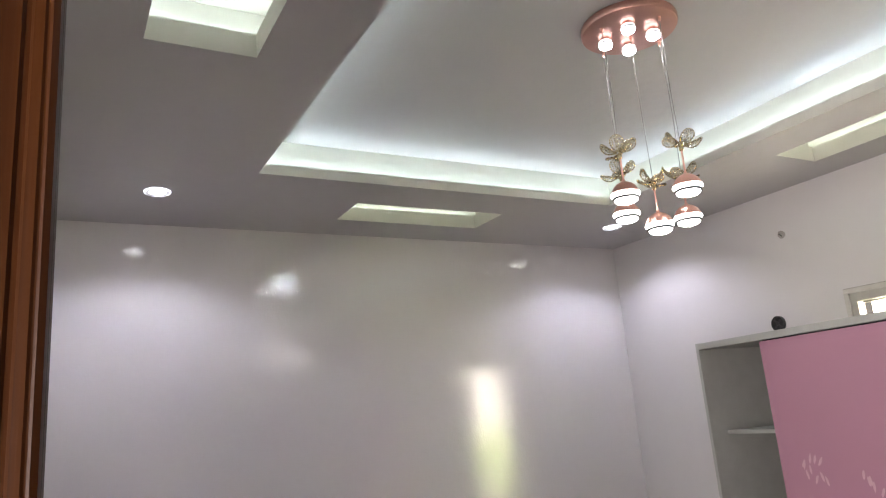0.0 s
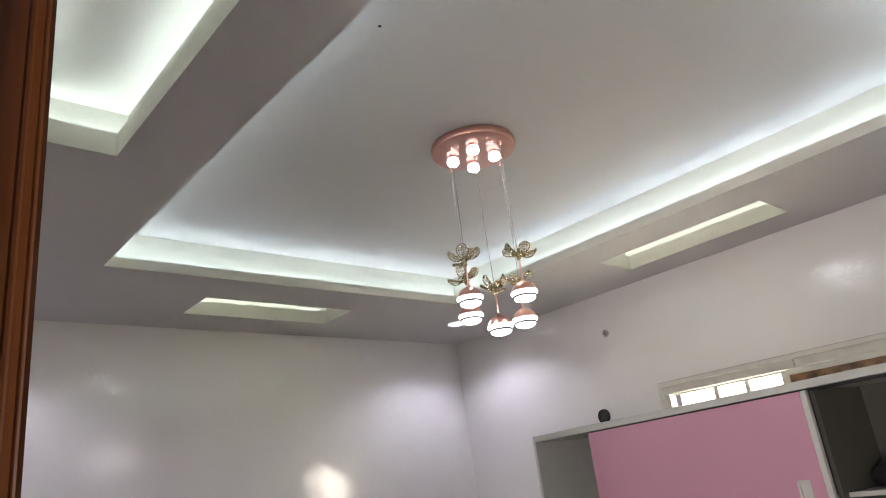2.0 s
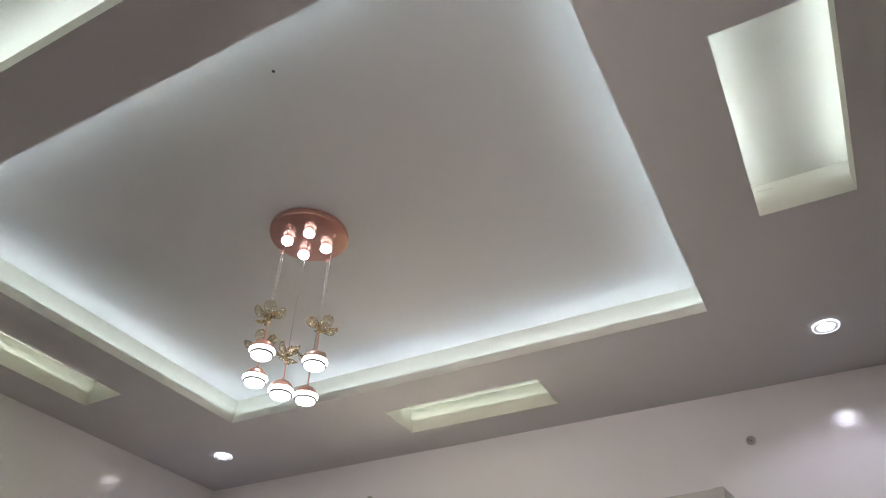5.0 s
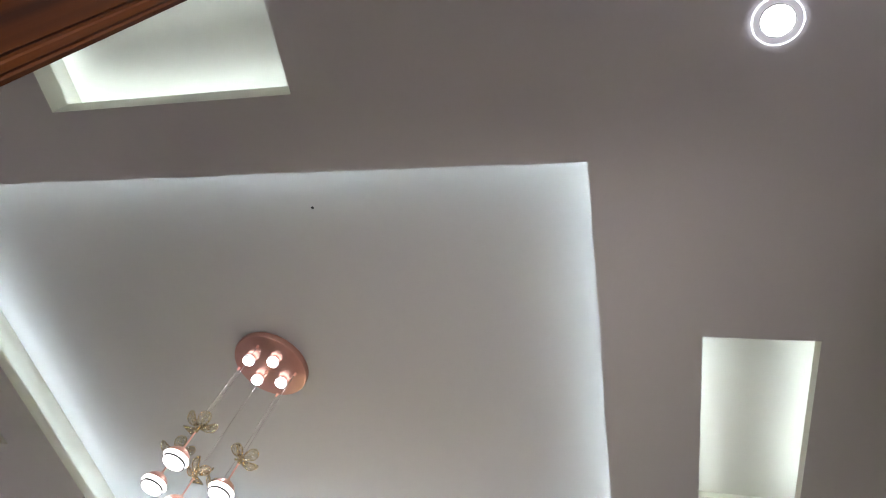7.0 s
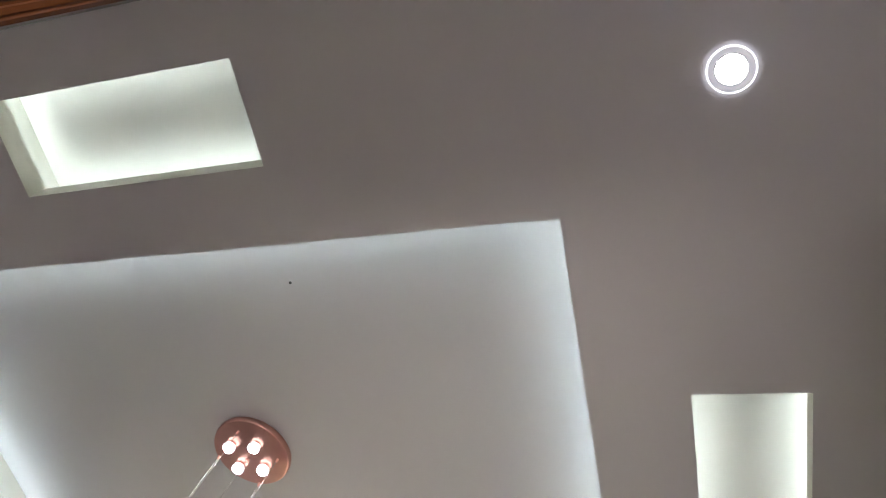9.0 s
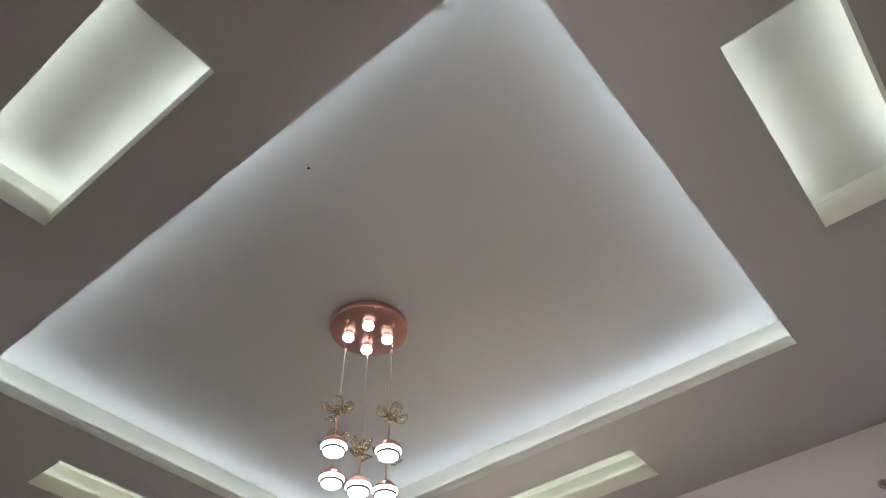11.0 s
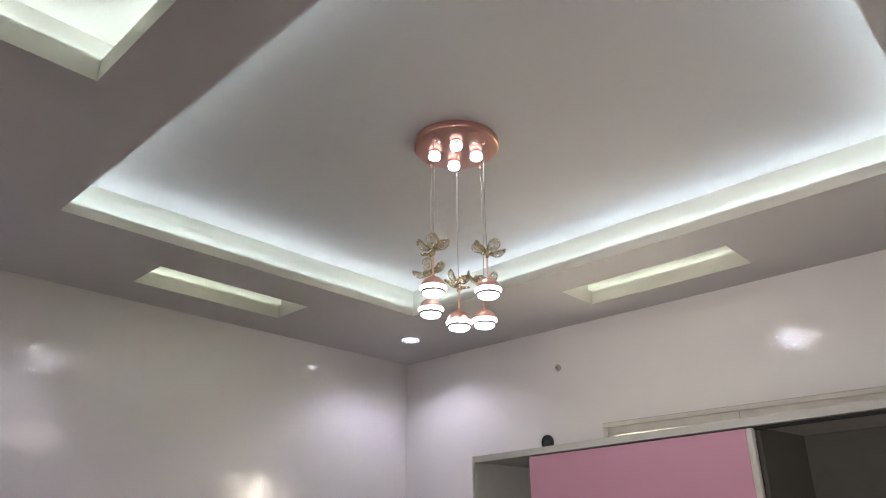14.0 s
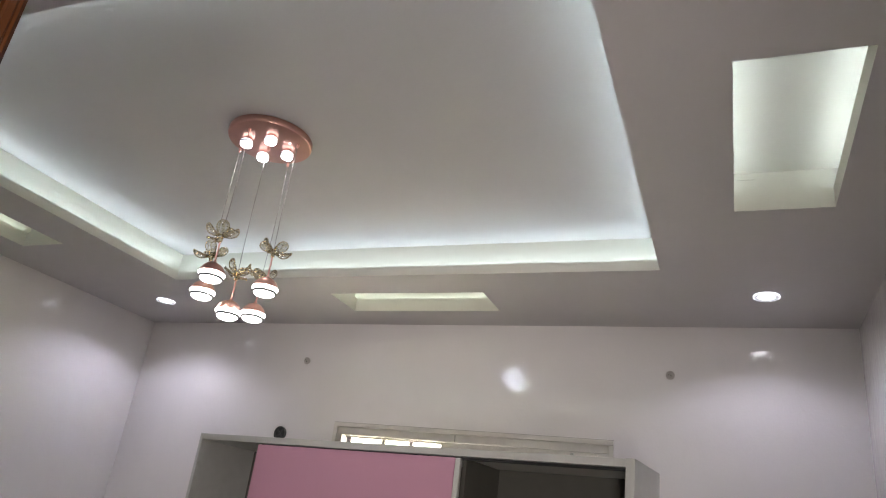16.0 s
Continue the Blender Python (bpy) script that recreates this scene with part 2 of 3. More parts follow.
def panel_with_hole(u0, u1, z0, z1, hole, thick, place):
    """An upright wall slab with one opening; place(u, d, z) gives the point."""
    bm = bmesh.new()
    us, zs = sorted({u0, u1, hole[0], hole[1]}), sorted({z0, z1, hole[2], hole[3]})
    for i in range(len(us) - 1):
        for k in range(len(zs) - 1):
            if us[i] >= hole[0] - 1e-6 and us[i + 1] <= hole[1] + 1e-6 and zs[k] >= hole[2] - 1e-6 and zs[k + 1] <= hole[3] + 1e-6:
                continue
            for d in (0, thick):
                bm.faces.new([bm.verts.new(place(u, d, z)) for u, z in ((us[i], zs[k]), (us[i + 1], zs[k]), (us[i + 1], zs[k + 1]), (us[i], zs[k + 1]))])
    for r in ((u0, u1, z0, z1), hole):
        c = [(r[0], r[2]), (r[1], r[2]), (r[1], r[3]), (r[0], r[3])]
        for a, b in zip(c, c[1:] + c[:1]):
            bm.faces.new([bm.verts.new(place(*p)) for p in ((a[0], 0, a[1]), (b[0], 0, b[1]), (b[0], thick, b[1]), (a[0], thick, a[1]))])
    bmesh.ops.remove_doubles(bm, verts=bm.verts, dist=1e-5)
    return bm


# ---- structure ----
WIN = (1.769, 3.523, 0.80, 2.125)
DOOR = (3.663, 4.597, 0.0, 2.10)
thing("floor", one(-0.2, W + 0.2, -7.0, 0.2, -0.15, 0.0), M_FLOOR, "beige polished floor", "floor", kind="structure")
thing("wall_west", one(-0.2, 0.0, SOUTH, 0.0, 0.0, 3.2), M_WALL, "glossy off-white painted wall", "wall", kind="structure")
thing("wall_east", one(W, W + 0.2, SOUTH - 0.2, 0.0, 0.0, 3.2), M_WALL, "glossy off-white painted wall", "wall", kind="structure")
thing("wall_north", panel_with_hole(-0.2, W + 0.2, 0.0, 3.2, WIN, 0.2, lambda u, d, z: (u, d, z)), M_WALL, "glossy off-white painted wall round the window", "wall", kind="structure")
thing("wall_south", panel_with_hole(-0.2, W, 0.0, 3.2, (DOOR[0], DOOR[1], 0.0, DOOR[3]), -0.2, lambda u, d, z: (u, SOUTH + d, z)), M_WALL, "glossy off-white painted wall with the doorway", "wall", kind="structure")
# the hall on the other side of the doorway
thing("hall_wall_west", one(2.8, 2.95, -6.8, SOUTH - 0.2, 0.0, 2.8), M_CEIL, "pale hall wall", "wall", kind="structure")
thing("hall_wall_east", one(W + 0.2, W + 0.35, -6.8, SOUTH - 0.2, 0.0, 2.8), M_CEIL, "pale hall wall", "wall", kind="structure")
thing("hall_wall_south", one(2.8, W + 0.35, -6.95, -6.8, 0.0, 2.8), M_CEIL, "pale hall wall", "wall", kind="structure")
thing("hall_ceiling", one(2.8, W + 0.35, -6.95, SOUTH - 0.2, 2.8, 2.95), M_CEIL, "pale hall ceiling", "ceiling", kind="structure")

# suspended ceiling: a large tray and four slots, each with a lip, a hidden ledge and a raised top
TRAY = (0.972, 3.856, -3.022, -0.882)
SLOTS = {"west": (0.326, 0.651, -2.405, -1.462), "north": (1.922, 2.893, -0.606, -0.285),
         "east": (4.181, 4.523, -2.388, -1.468), "south": (2.021, 2.968, -3.628, -3.291)}
HOLES = [(TRAY, 2.852, 0.085, TRAY_Z)] + [(s, 2.883, 0.045, 2.985) for s in SLOTS.values()]
DROP = 0.011


def ceiling_mesh():
    bm = bmesh.new()
    xs = sorted({0.0, W, *[h[0][0] for h in HOLES], *[h[0][1] for h in HOLES]})
    ys = sorted({SOUTH, 0.0, *[h[0][2] for h in HOLES], *[h[0][3] for h in HOLES]})
    for i in range(len(xs) - 1):
        for k in range(len(ys) - 1):
            cx, cy = (xs[i] + xs[i + 1]) / 2, (ys[k] + ys[k + 1]) / 2
            if any(h[0][0] < cx < h[0][1] and h[0][2] < cy < h[0][3] for h in HOLES):
                continue
            bm.faces.new([bm.verts.new((x, y, H)) for x, y in ((xs[i], ys[k]), (xs[i + 1], ys[k]), (xs[i + 1], ys[k + 1]), (xs[i], ys[k + 1]))])
    bmesh.ops.remove_doubles(bm, verts=bm.verts, dist=1e-5)
    bmesh.ops.dissolve_limit(bm, angle_limit=0.01, verts=bm.verts, edges=bm.edges)
    for (x0, x1, y0, y1), lip, rec, top in HOLES:
        prof = [(0.0, H), (0.0, lip), (0.012, lip), (0.012, lip - DROP), (rec, lip - DROP), (rec, top)]
        rings = []
        for d, z in prof:
            rings.append([bm.verts.new(p) for p in ((x0 - d, y0 - d, z), (x1 + d, y0 - d, z), (x1 + d, y1 + d, z), (x0 - d, y1 + d, z))])
        for a, b in zip(rings, rings[1:]):
            for i in range(4):
                j = (i + 1) % 4
                bm.faces.new((a[i], a[j], b[j], b[i]))
        bm.faces.new(rings[-1])
    bmesh.ops.remove_doubles(bm, verts=bm.verts, dist=1e-5)
    # closed from above
    top = [bm.verts.new(p) for p in ((0, SOUTH, 3.1), (W, SOUTH, 3.1), (W, 0, 3.1), (0, 0, 3.1))]
    bm.faces.new(top)
    return bm


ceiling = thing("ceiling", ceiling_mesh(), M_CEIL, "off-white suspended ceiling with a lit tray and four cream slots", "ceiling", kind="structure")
# recess sides and slot tops: lighter and creamier than the ceiling's even tone
ceiling.data.materials.append(M_COVE)
for face in ceiling.data.polygons:
    if H + 0.002 < face.center.z < 3.0:
        face.material_index = 1

# LED tapes on the ledges
tape_group = "hidden LED tapes"


def tape(a, b, inward, tilt, z, material, label):
    """A tape from a to b on a ledge at height z, its lit face tipped from upright towards inward."""
    a, b, n = Vector((*a, 0)), Vector((*b, 0)), Vector((*inward, 0))
    along = (b - a).normalized()
    up = Vector((0, 0, math.cos(radians(tilt)))) + n * math.sin(radians(tilt))
    side = up.cross(along)
    c = (a + b) / 2
    m = Matrix(((along.x, side.x, up.x, c.x), (along.y, side.y, up.y, c.y), (along.z, side.z, up.z, z + 0.001 + 0.006 * math.sin(radians(tilt))), (0, 0, 0, 1)))
    half = (b - a).length / 2
    ob = thing("led_strip", one(-half, half, -0.006, 0.006, 0.0, 0.004), M_WHITE, label, "LED strip", tape_group, m=m)
    ob.data.materials.append(material)
    for face in ob.data.polygons:
        if face.normal.z > 0.9:
            face.material_index = 1


def runs_round(x0, x1, y0, y1, d):
    """The four sides of an opening, set back by d: ends and the direction towards the middle."""
    return [((x0, y0 - d), (x1, y0 - d), (0, 1)), ((x0, y1 + d), (x1, y1 + d), (0, -1)), ((x0 - d, y0), (x0 - d, y1), (1, 0)), ((x1 + d, y0), (x1 + d, y1), (-1, 0))]


for run in runs_round(*TRAY, 0.050):
    tape(*run, 19, 2.852 - DROP, M_LED, "cool white LED tape lying on the tray ledge")
for side, opening in SLOTS.items():
    skip = {"east": (0, 1), "west": (1,), "north": (3,), "south": (3,)}[side]
    for i, run in enumerate(runs_round(*opening, 0.027)):
        if i not in skip:
            tape(*run, 18 if side == "east" else 12, 2.883 - DROP, {"east": M_LED_E, "south": M_LED_G}.get(side, M_LED_N), "cool white LED tape lying on the slot ledge")

# ---- door frame ----
door = empty("door_1", "red-brown stained pine door frame without its leaf", "door frame", kind="structure")


def casing_profile():
    """Moulded architrave, (distance from the opening, height off the wall)."""
    return [(0.0, 0.0), (0.0, 0.036), (0.0018, 0.038), (0.0018, 0.0405), (0.0004, 0.042), (0.0, 0.047), (0.0010, 0.0485), (0.0010, 0.0495), (0.0003, 0.051), (0.002, 0.0545), (0.010, 0.056), (0.014, 0.051), (0.019, 0.051), (0.024, 0.056), (0.034, 0.057), (0.040, 0.049),
            (0.062, 0.043), (0.078, 0.034), (0.085, 0.030), (0.090, 0.020), (0.090, 0.0)]


def casing(points, out):
    """Sweeps the profile between two mitred ends. points: two (x, z) at the opening; out: the two outward (x, z) steps."""
    bm = bmesh.new()
    prof = casing_profile()
    ends = []
    for (px, pz), (ox, oz) in zip(points, out):
        ends.append([bm.verts.new((px + ox * d, SOUTH + h + 0.002, pz + oz * d)) for d, h in prof])
    n = len(prof)
    for i in range(n):
        j = (i + 1) % n
        bm.faces.new((ends[0][i], ends[0][j], ends[1][j], ends[1][i]))
    bm.faces.new(ends[0])
    bm.faces.new(ends[1])
    return bm


XL, XR, ZT = 3.678, 4.582, 2.085
part("left_casing", casing([(XL, 0.002), (XL, ZT)], [(-1, 0), (-1, 1)]), M_WOOD, door)
part("right_casing", casing([(XR, 0.002), (XR, ZT)], [(1, 0), (1, 1)]), M_WOOD, door)
part("head_casing", casing([(XL, ZT), (XR, ZT)], [(-1, 1), (1, 1)]), M_WOOD, door)
part("left_jamb", one(XL - 0.012, XL + 0.001, SOUTH - 0.205, SOUTH + 0.0012, 0.002, ZT, bevel=0.003), M_JAMB, door)
part("right_jamb", one(XR - 0.001, XR + 0.012, SOUTH - 0.205, SOUTH + 0.0012, 0.002, ZT, bevel=0.003), M_JAMB, door)
part("head_jamb", one(XL + 0.002, XR - 0.002, SOUTH - 0.205, SOUTH - 0.001, ZT, ZT + 0.013, bevel=0.003), M_JAMB, door)
part("door_stop", one(XL + 0.0012, XL + 0.013, SOUTH - 0.16, SOUTH - 0.10, 0.002, ZT, bevel=0.003), M_JAMB, door)
for z in (1.79, 1.68, 1.60, 1.86):
    part("nail_hole", rod(bmesh.new(), (XL - 0.0004, SOUTH + 0.022 + 0.01 * math.sin(40 * z), z), (XL + 0.0003, SOUTH + 0.022 + 0.01 * math.sin(40 * z), z), 0.0012), M_HOLE, door, "dark nail hole")
scr = bmesh.new()
box(scr, XL + 0.001, XL + 0.0016, -0.0006, 0.0006, -0.009, 0.000)
box(scr, XL + 0.001, XL + 0.0016, -0.0003, 0.0010, 0.000, 0.008)
part("scratch", scr, M_PLASTER, door, "pale scratch in the varnish", m=pose(0, SOUTH - 0.011, 1.762, -14, 0, 0))

chips = random.Random(7)
z = 1.35
while z < 2.03:
    long = chips.uniform(0.008, 0.05)
    part("chip", one(XL - 0.0006, XL + 0.0012, SOUTH + 0.0013, SOUTH + chips.uniform(0.0016, 0.0024), z, z + long), M_WORN, door, "pale worn varnish along the joint")
    z += long + chips.uniform(0.004, 0.05)

# ---- window ----
window = empty("window_1", "cream aluminium sliding window, daylight behind one half", "window", kind="structure")
wx0, wx1, wz0, wz1 = WIN
for n, a in (("head_trim", (wx0 - 0.012, wx1 + 0.012, -0.014, -0.001, wz1 - 0.016, wz1 + 0.010)),
             ("side_trim", (wx0 - 0.012, wx0 + 0.016, -0.014, -0.001, wz0, wz1 - 0.017)),
             ("side_trim", (wx1 - 0.016, wx1 + 0.012, -0.014, -0.001, wz0, wz1 - 0.017)),
             ("window_sill", (wx0 - 0.02, wx1 + 0.02, -0.05, 0.0, wz0 - 0.03, wz0 - 0.001)),
             ("window_frame", (wx0 + 0.001, wx1 - 0.001, 0.004, 0.09, wz1 - 0.062, wz1 - 0.001)),
             ("window_frame", (wx0 + 0.001, wx0 + 0.045, 0.004, 0.09, wz0 + 0.001, wz1 - 0.063)),
             ("window_frame", (wx1 - 0.075, wx1 - 0.001, 0.004, 0.09, wz0 + 0.001, wz1 - 0.063)),
             ("window_frame", (wx0 + 0.046, wx1 - 0.076, 0.004, 0.09, wz0 + 0.001, wz0 + 0.05))):
    part(n, one(*a, bevel=0.0025), M_ALU, window)
# thin grey strip drawn in place of the head trim's shadow
part("trim_shadow_line", one(wx0 - 0.012, wx1 + 0.012, -0.008, -0.001, wz1 + 0.0105, wz1 + 0.0135), M_PLASTER, window, "grey strip drawing the shadow line over the head trim")
part("cover_joint", one(2.588, 2.594, -0.002, 0.0035, wz1 - 0.060, wz1 - 0.018), M_PLASTER, window)
ztop = wz1 - 0.064
sash = part("sliding_sash", one(2.495, 2.545, 0.028, 0.055, wz0 + 0.052, ztop, bevel=0.003), M_ALU, window)
part("sash_rail", one(1.83, 2.494, 0.030, 0.053, ztop - 0.010, ztop, bevel=0.002), M_ALU, sash)
part("sash_stile", one(1.835, 1.875, 0.030, 0.053, wz0 + 0.052, ztop - 0.011, bevel=0.003), M_CHROME, sash, "bright aluminium stile")
for x in (2.100, 2.292):
    part("bar", one(x - 0.013, x + 0.013, 0.036, 0.050, wz0 + 0.052, ztop - 0.011, bevel=0.002), M_ALU, sash)
pane = part("pane", one(1.876, 2.494, 0.041, 0.045, wz0 + 0.052, ztop - 0.011), M_PANE, sash)
pane.visible_shadow = False
fixed = part("fixed_sash", one(2.546, 3.447, 0.008, 0.026, ztop - 0.030, ztop + 0.0008, bevel=0.0015), M_ALU, window)
# opaque pane; the brown view through the glass is put into its colour
part("view_pane", one(2.546, 3.385, 0.012, 0.020, wz0 + 0.052, ztop - 0.0305), M_AMBER, fixed, "opaque pane coloured like the mottled brown view behind the glass")
part("latch", one(3.295, 3.315, -0.004, 0.012, ztop - 0.045, ztop - 0.005, bevel=0.003), M_WHITE, fixed, "small white latch")

# unseen glowing panel, added to throw warm light up through the window
thing("bounce_panel", one(-3.0, 8.0, 0.25, 2.98, -0.25, -0.05), M_BOUNCE, "glowing ground panel added outside to throw warm light on the ceiling", "ground", kind="structure")
thing("backdrop", one(-3.0, 8.0, 3.0, 3.05, -1.0, 5.0), M_SKYCARD, "bright hazy daylight outside the window", "backdrop", kind="structure")

# ---- electrical stubs on the north wall ----


def wall_stub(x, z, turn):
    ob = empty("wire_outlet", "open lamp outlet with cut wires in the wall", "wire outlet", pose(x, 0, z, 0, turn, 0), "wall lamp outlets")
    bm = bmesh.new()
    for i in range(14):
        a = 2 * math.pi * i / 14
        r = 0.019 + 0.004 * noise.noise((a, x, z))
        box(bm, r * math.cos(a) - 0.0045, r * math.cos(a) + 0.0045, -0.005 - 0.002 * (i % 3), -0.001, r * math.sin(a) - 0.0045, r * math.sin(a) + 0.0045)
    part("plaster_rim", bm, M_PLASTER, ob, "chipped raw plaster rim")
    part("box_insert", rod(bmesh.new(), (0, -0.0005, 0), (0, -0.004, 0), 0.017, 16), M_PLASTER, ob)
    for k, (dx, dz) in enumerate(((-0.007, 0.004), (0.006, 0.006), (0.002, -0.008))):
        bm = bmesh.new()
        rod(bm, (dx, -0.003, dz), (dx * 1.3, -0.016, dz * 0.6), 0.0026)
        part("wire", bm, (M_BLACK, M_CHROME, M_BLACK)[k], ob)
    return ob


wall_stub(1.452, 2.533, 10)
wall_stub(3.834, 2.518, -20)

# ---- recessed downlights ----


def downlight():
    ob = empty("downlight", "round recessed LED downlight with a glass rim, lit", "ceiling light", group="corner downlights")
    part("glass_edge", lathe([(0.0582, -0.001), (0.0595, -0.001), (0.0600, -0.009), (0.0582, -0.0095)], 48), M_EDGE, ob, "bright edge of the glass", smooth=True)
    part("glass_rim", lathe([(0.041, 0.0), (0.043, -0.008), (0.052, -0.010), (0.057, -0.0095), (0.058, -0.001), (0.041, -0.001)], 48), M_GLASS, ob, "edge-lit glass rim", smooth=True)
    part("inner_ring", lathe([(0.0385, -0.001), (0.0388, -0.008), (0.0400, -0.0085), (0.0408, -0.007), (0.0408, -0.001)], 48), M_WHITE, ob, smooth=True)
    part("diffuser", lathe([(0.0, -0.0045), (0.030, -0.0045), (0.0382, -0.003), (0.0382, -0.001), (0.0, -0.001)], 48), M_DOWN, ob, "glowing white diffuser", smooth=True)
    return ob


first = downlight()
first.matrix_basis = pose(*DOWNLIGHTS[0], H)
for px, py in DOWNLIGHTS[1:]:
    copy_thing(first, pose(px, py, H))

# ---- chandelier ----
CX, CY = 2.361, -1.989
PEND = [(2.346, -2.105, 2.334), (2.199, -1.968, 2.315), (2.339, -1.955, 2.235), (2.349, -1.817, 2.271), (2.487, -1.955, 2.329)]
PLATE = TRAY_Z - 0.034
ch = empty("chandelier", "rose-gold chandelier with five ball pendants and crystal flowers, lit", "chandelier", pose(CX, CY, TRAY_Z))


def at(x, y, z):
    return pose(x - CX, y - CY, z - TRAY_Z)


part("canopy", lathe([(0.0, -0.001), (0.169, -0.001), (0.175, -0.004), (0.177, -0.009), (0.1765, -0.027), (0.1735, -0.0325), (0.169, -0.034), (0.0, -0.034)], 72), M_CANOPY, ch, "satin rose-gold round canopy", m=pose(0.004, 0.003, 0), smooth=True)
bulb_me = mesh(lathe([(0.0, -0.039), (0.010, -0.038), (0.018, -0.0345), (0.0215, -0.0315), (0.0243, -0.027), (0.0255, -0.0215), (0.0, -0.0215)], 28), "bulb", M_BULB, True)
bulb_me.materials.append(M_CROWN)
for face in bulb_me.polygons:
    if face.center.z > -0.0325:
        face.material_index = 1
girdle_me = mesh(lathe([(0.0, -0.0213), (0.0262, -0.0213), (0.0270, -0.0190), (0.0262, -0.0167), (0.0, -0.0167)], 28), "girdle", M_RING, True)
crown_me = mesh(lathe([(0.0, -0.0165), (0.0255, -0.0165), (0.0240, -0.011), (0.0195, -0.007), (0.0, -0.007)], 28), "crown", M_CROWN, True)
collar_me = mesh(lathe([(0.0, 0.001), (0.014, 0.001), (0.014, -0.0045), (0.017, -0.0055), (0.017, -0.0068), (0.0, -0.0068)], 28), "collar", M_ROSE, True)
for ux, uy in ((2.284, -2.039), (2.406, -2.038), (2.287, -1.923), (2.407, -1.915)):
    b = part("bulb", bulb_me, None, ch, "bright white crystal spot bulb", m=at(ux + 0.003, uy + 0.002, PLATE) @ Matrix.Scale(1.04, 4))
    part("crown", crown_me, None, b)
    part("girdle", girdle_me, None, b, "grey metal band")
    part("collar", collar_me, None, b, "rose-gold collar")

dome_me = mesh(lathe([(0.0, 0.048), (0.005, 0.048), (0.008, 0.039), (0.016, 0.0355), (0.030, 0.0285), (0.042, 0.017), (0.0495, 0.003), (0.0525, -0.007), (0.0, -0.007)], 40), "dome", M_ROSE, True)
band_me = mesh(lathe([(0.0, -0.0072), (0.0530, -0.0072), (0.0545, -0.010), (0.0540, -0.015), (0.0490, -0.0235), (0.0, -0.0235)], 40), "band", M_GLOW, True)
ring_me = mesh(lathe([(0.0, -0.0237), (0.0496, -0.0237), (0.0490, -0.0312), (0.0, -0.0312)], 40), "ring", M_DARK_RING, True)
bowl_me = mesh(lathe([(0.0, -0.0314), (0.0435, -0.0314), (0.0420, -0.037), (0.035, -0.042), (0.022, -0.0465), (0.0, -0.048)], 40), "bowl", M_GLOW, True)


def petal_rim(a):
    """Teardrop outline of a petal, broad at its outer end."""
    return Vector((0.044 + 0.031 * math.cos(a), 0.0225 * math.sin(a) * (1.0 + 0.30 * math.cos(a)), 0.005 * math.cos(2 * a)))


def bead(bm, c, r, rng):
    bmesh.ops.create_icosphere(bm, subdivisions=1, radius=r, matrix=Matrix.Translation(c) @ Euler((rng.random() * 3, rng.random() * 3, 0)).to_matrix().to_4x4())


def petal_mesh(seed):
    """A petal strung from small faceted crystals inside a leaf-shaped wire."""
    rng = random.Random(seed)
    bm = bmesh.new()
    for i in range(20):
        bead(bm, petal_rim(math.pi * 2 * i / 20) * 0.97, 0.0040 * rng.uniform(0.85, 1.15), rng)
    for row in range(6):
        x = 0.022 + 0.0088 * row
        half = 0.0155 * math.sin(math.pi * (row + 1.2) / 8)
        for place in (-1, -0.33, 0.33, 1):
            bead(bm, Vector((x + rng.uniform(-0.001, 0.001), place * half, rng.uniform(-0.001, 0.003))), 0.0044 * rng.uniform(0.75, 1.1), rng)
    return mesh(bm, "petal", M_CRYSTAL)


def wire_mesh():
    bm = bmesh.new()
    pts = [petal_rim(2 * math.pi * i / 20) for i in range(20)]
    for p, q in zip(pts, pts[1:] + pts[:1]):
        rod(bm, p, q, 0.0015, 6)
    rod(bm, (0, 0, 0), (0.015, 0, 0), 0.0016, 6)
    rod(bm, (0.012, 0, 0), (0.070, 0, 0), 0.0009, 5)
    for x, y in ((0.034, 0.017), (0.050, 0.021), (0.062, 0.018)):
        rod(bm, (x, -y, 0), (x + 0.003, y, 0), 0.0007, 4)
    return mesh(bm, "petal_wire", M_GOLD)


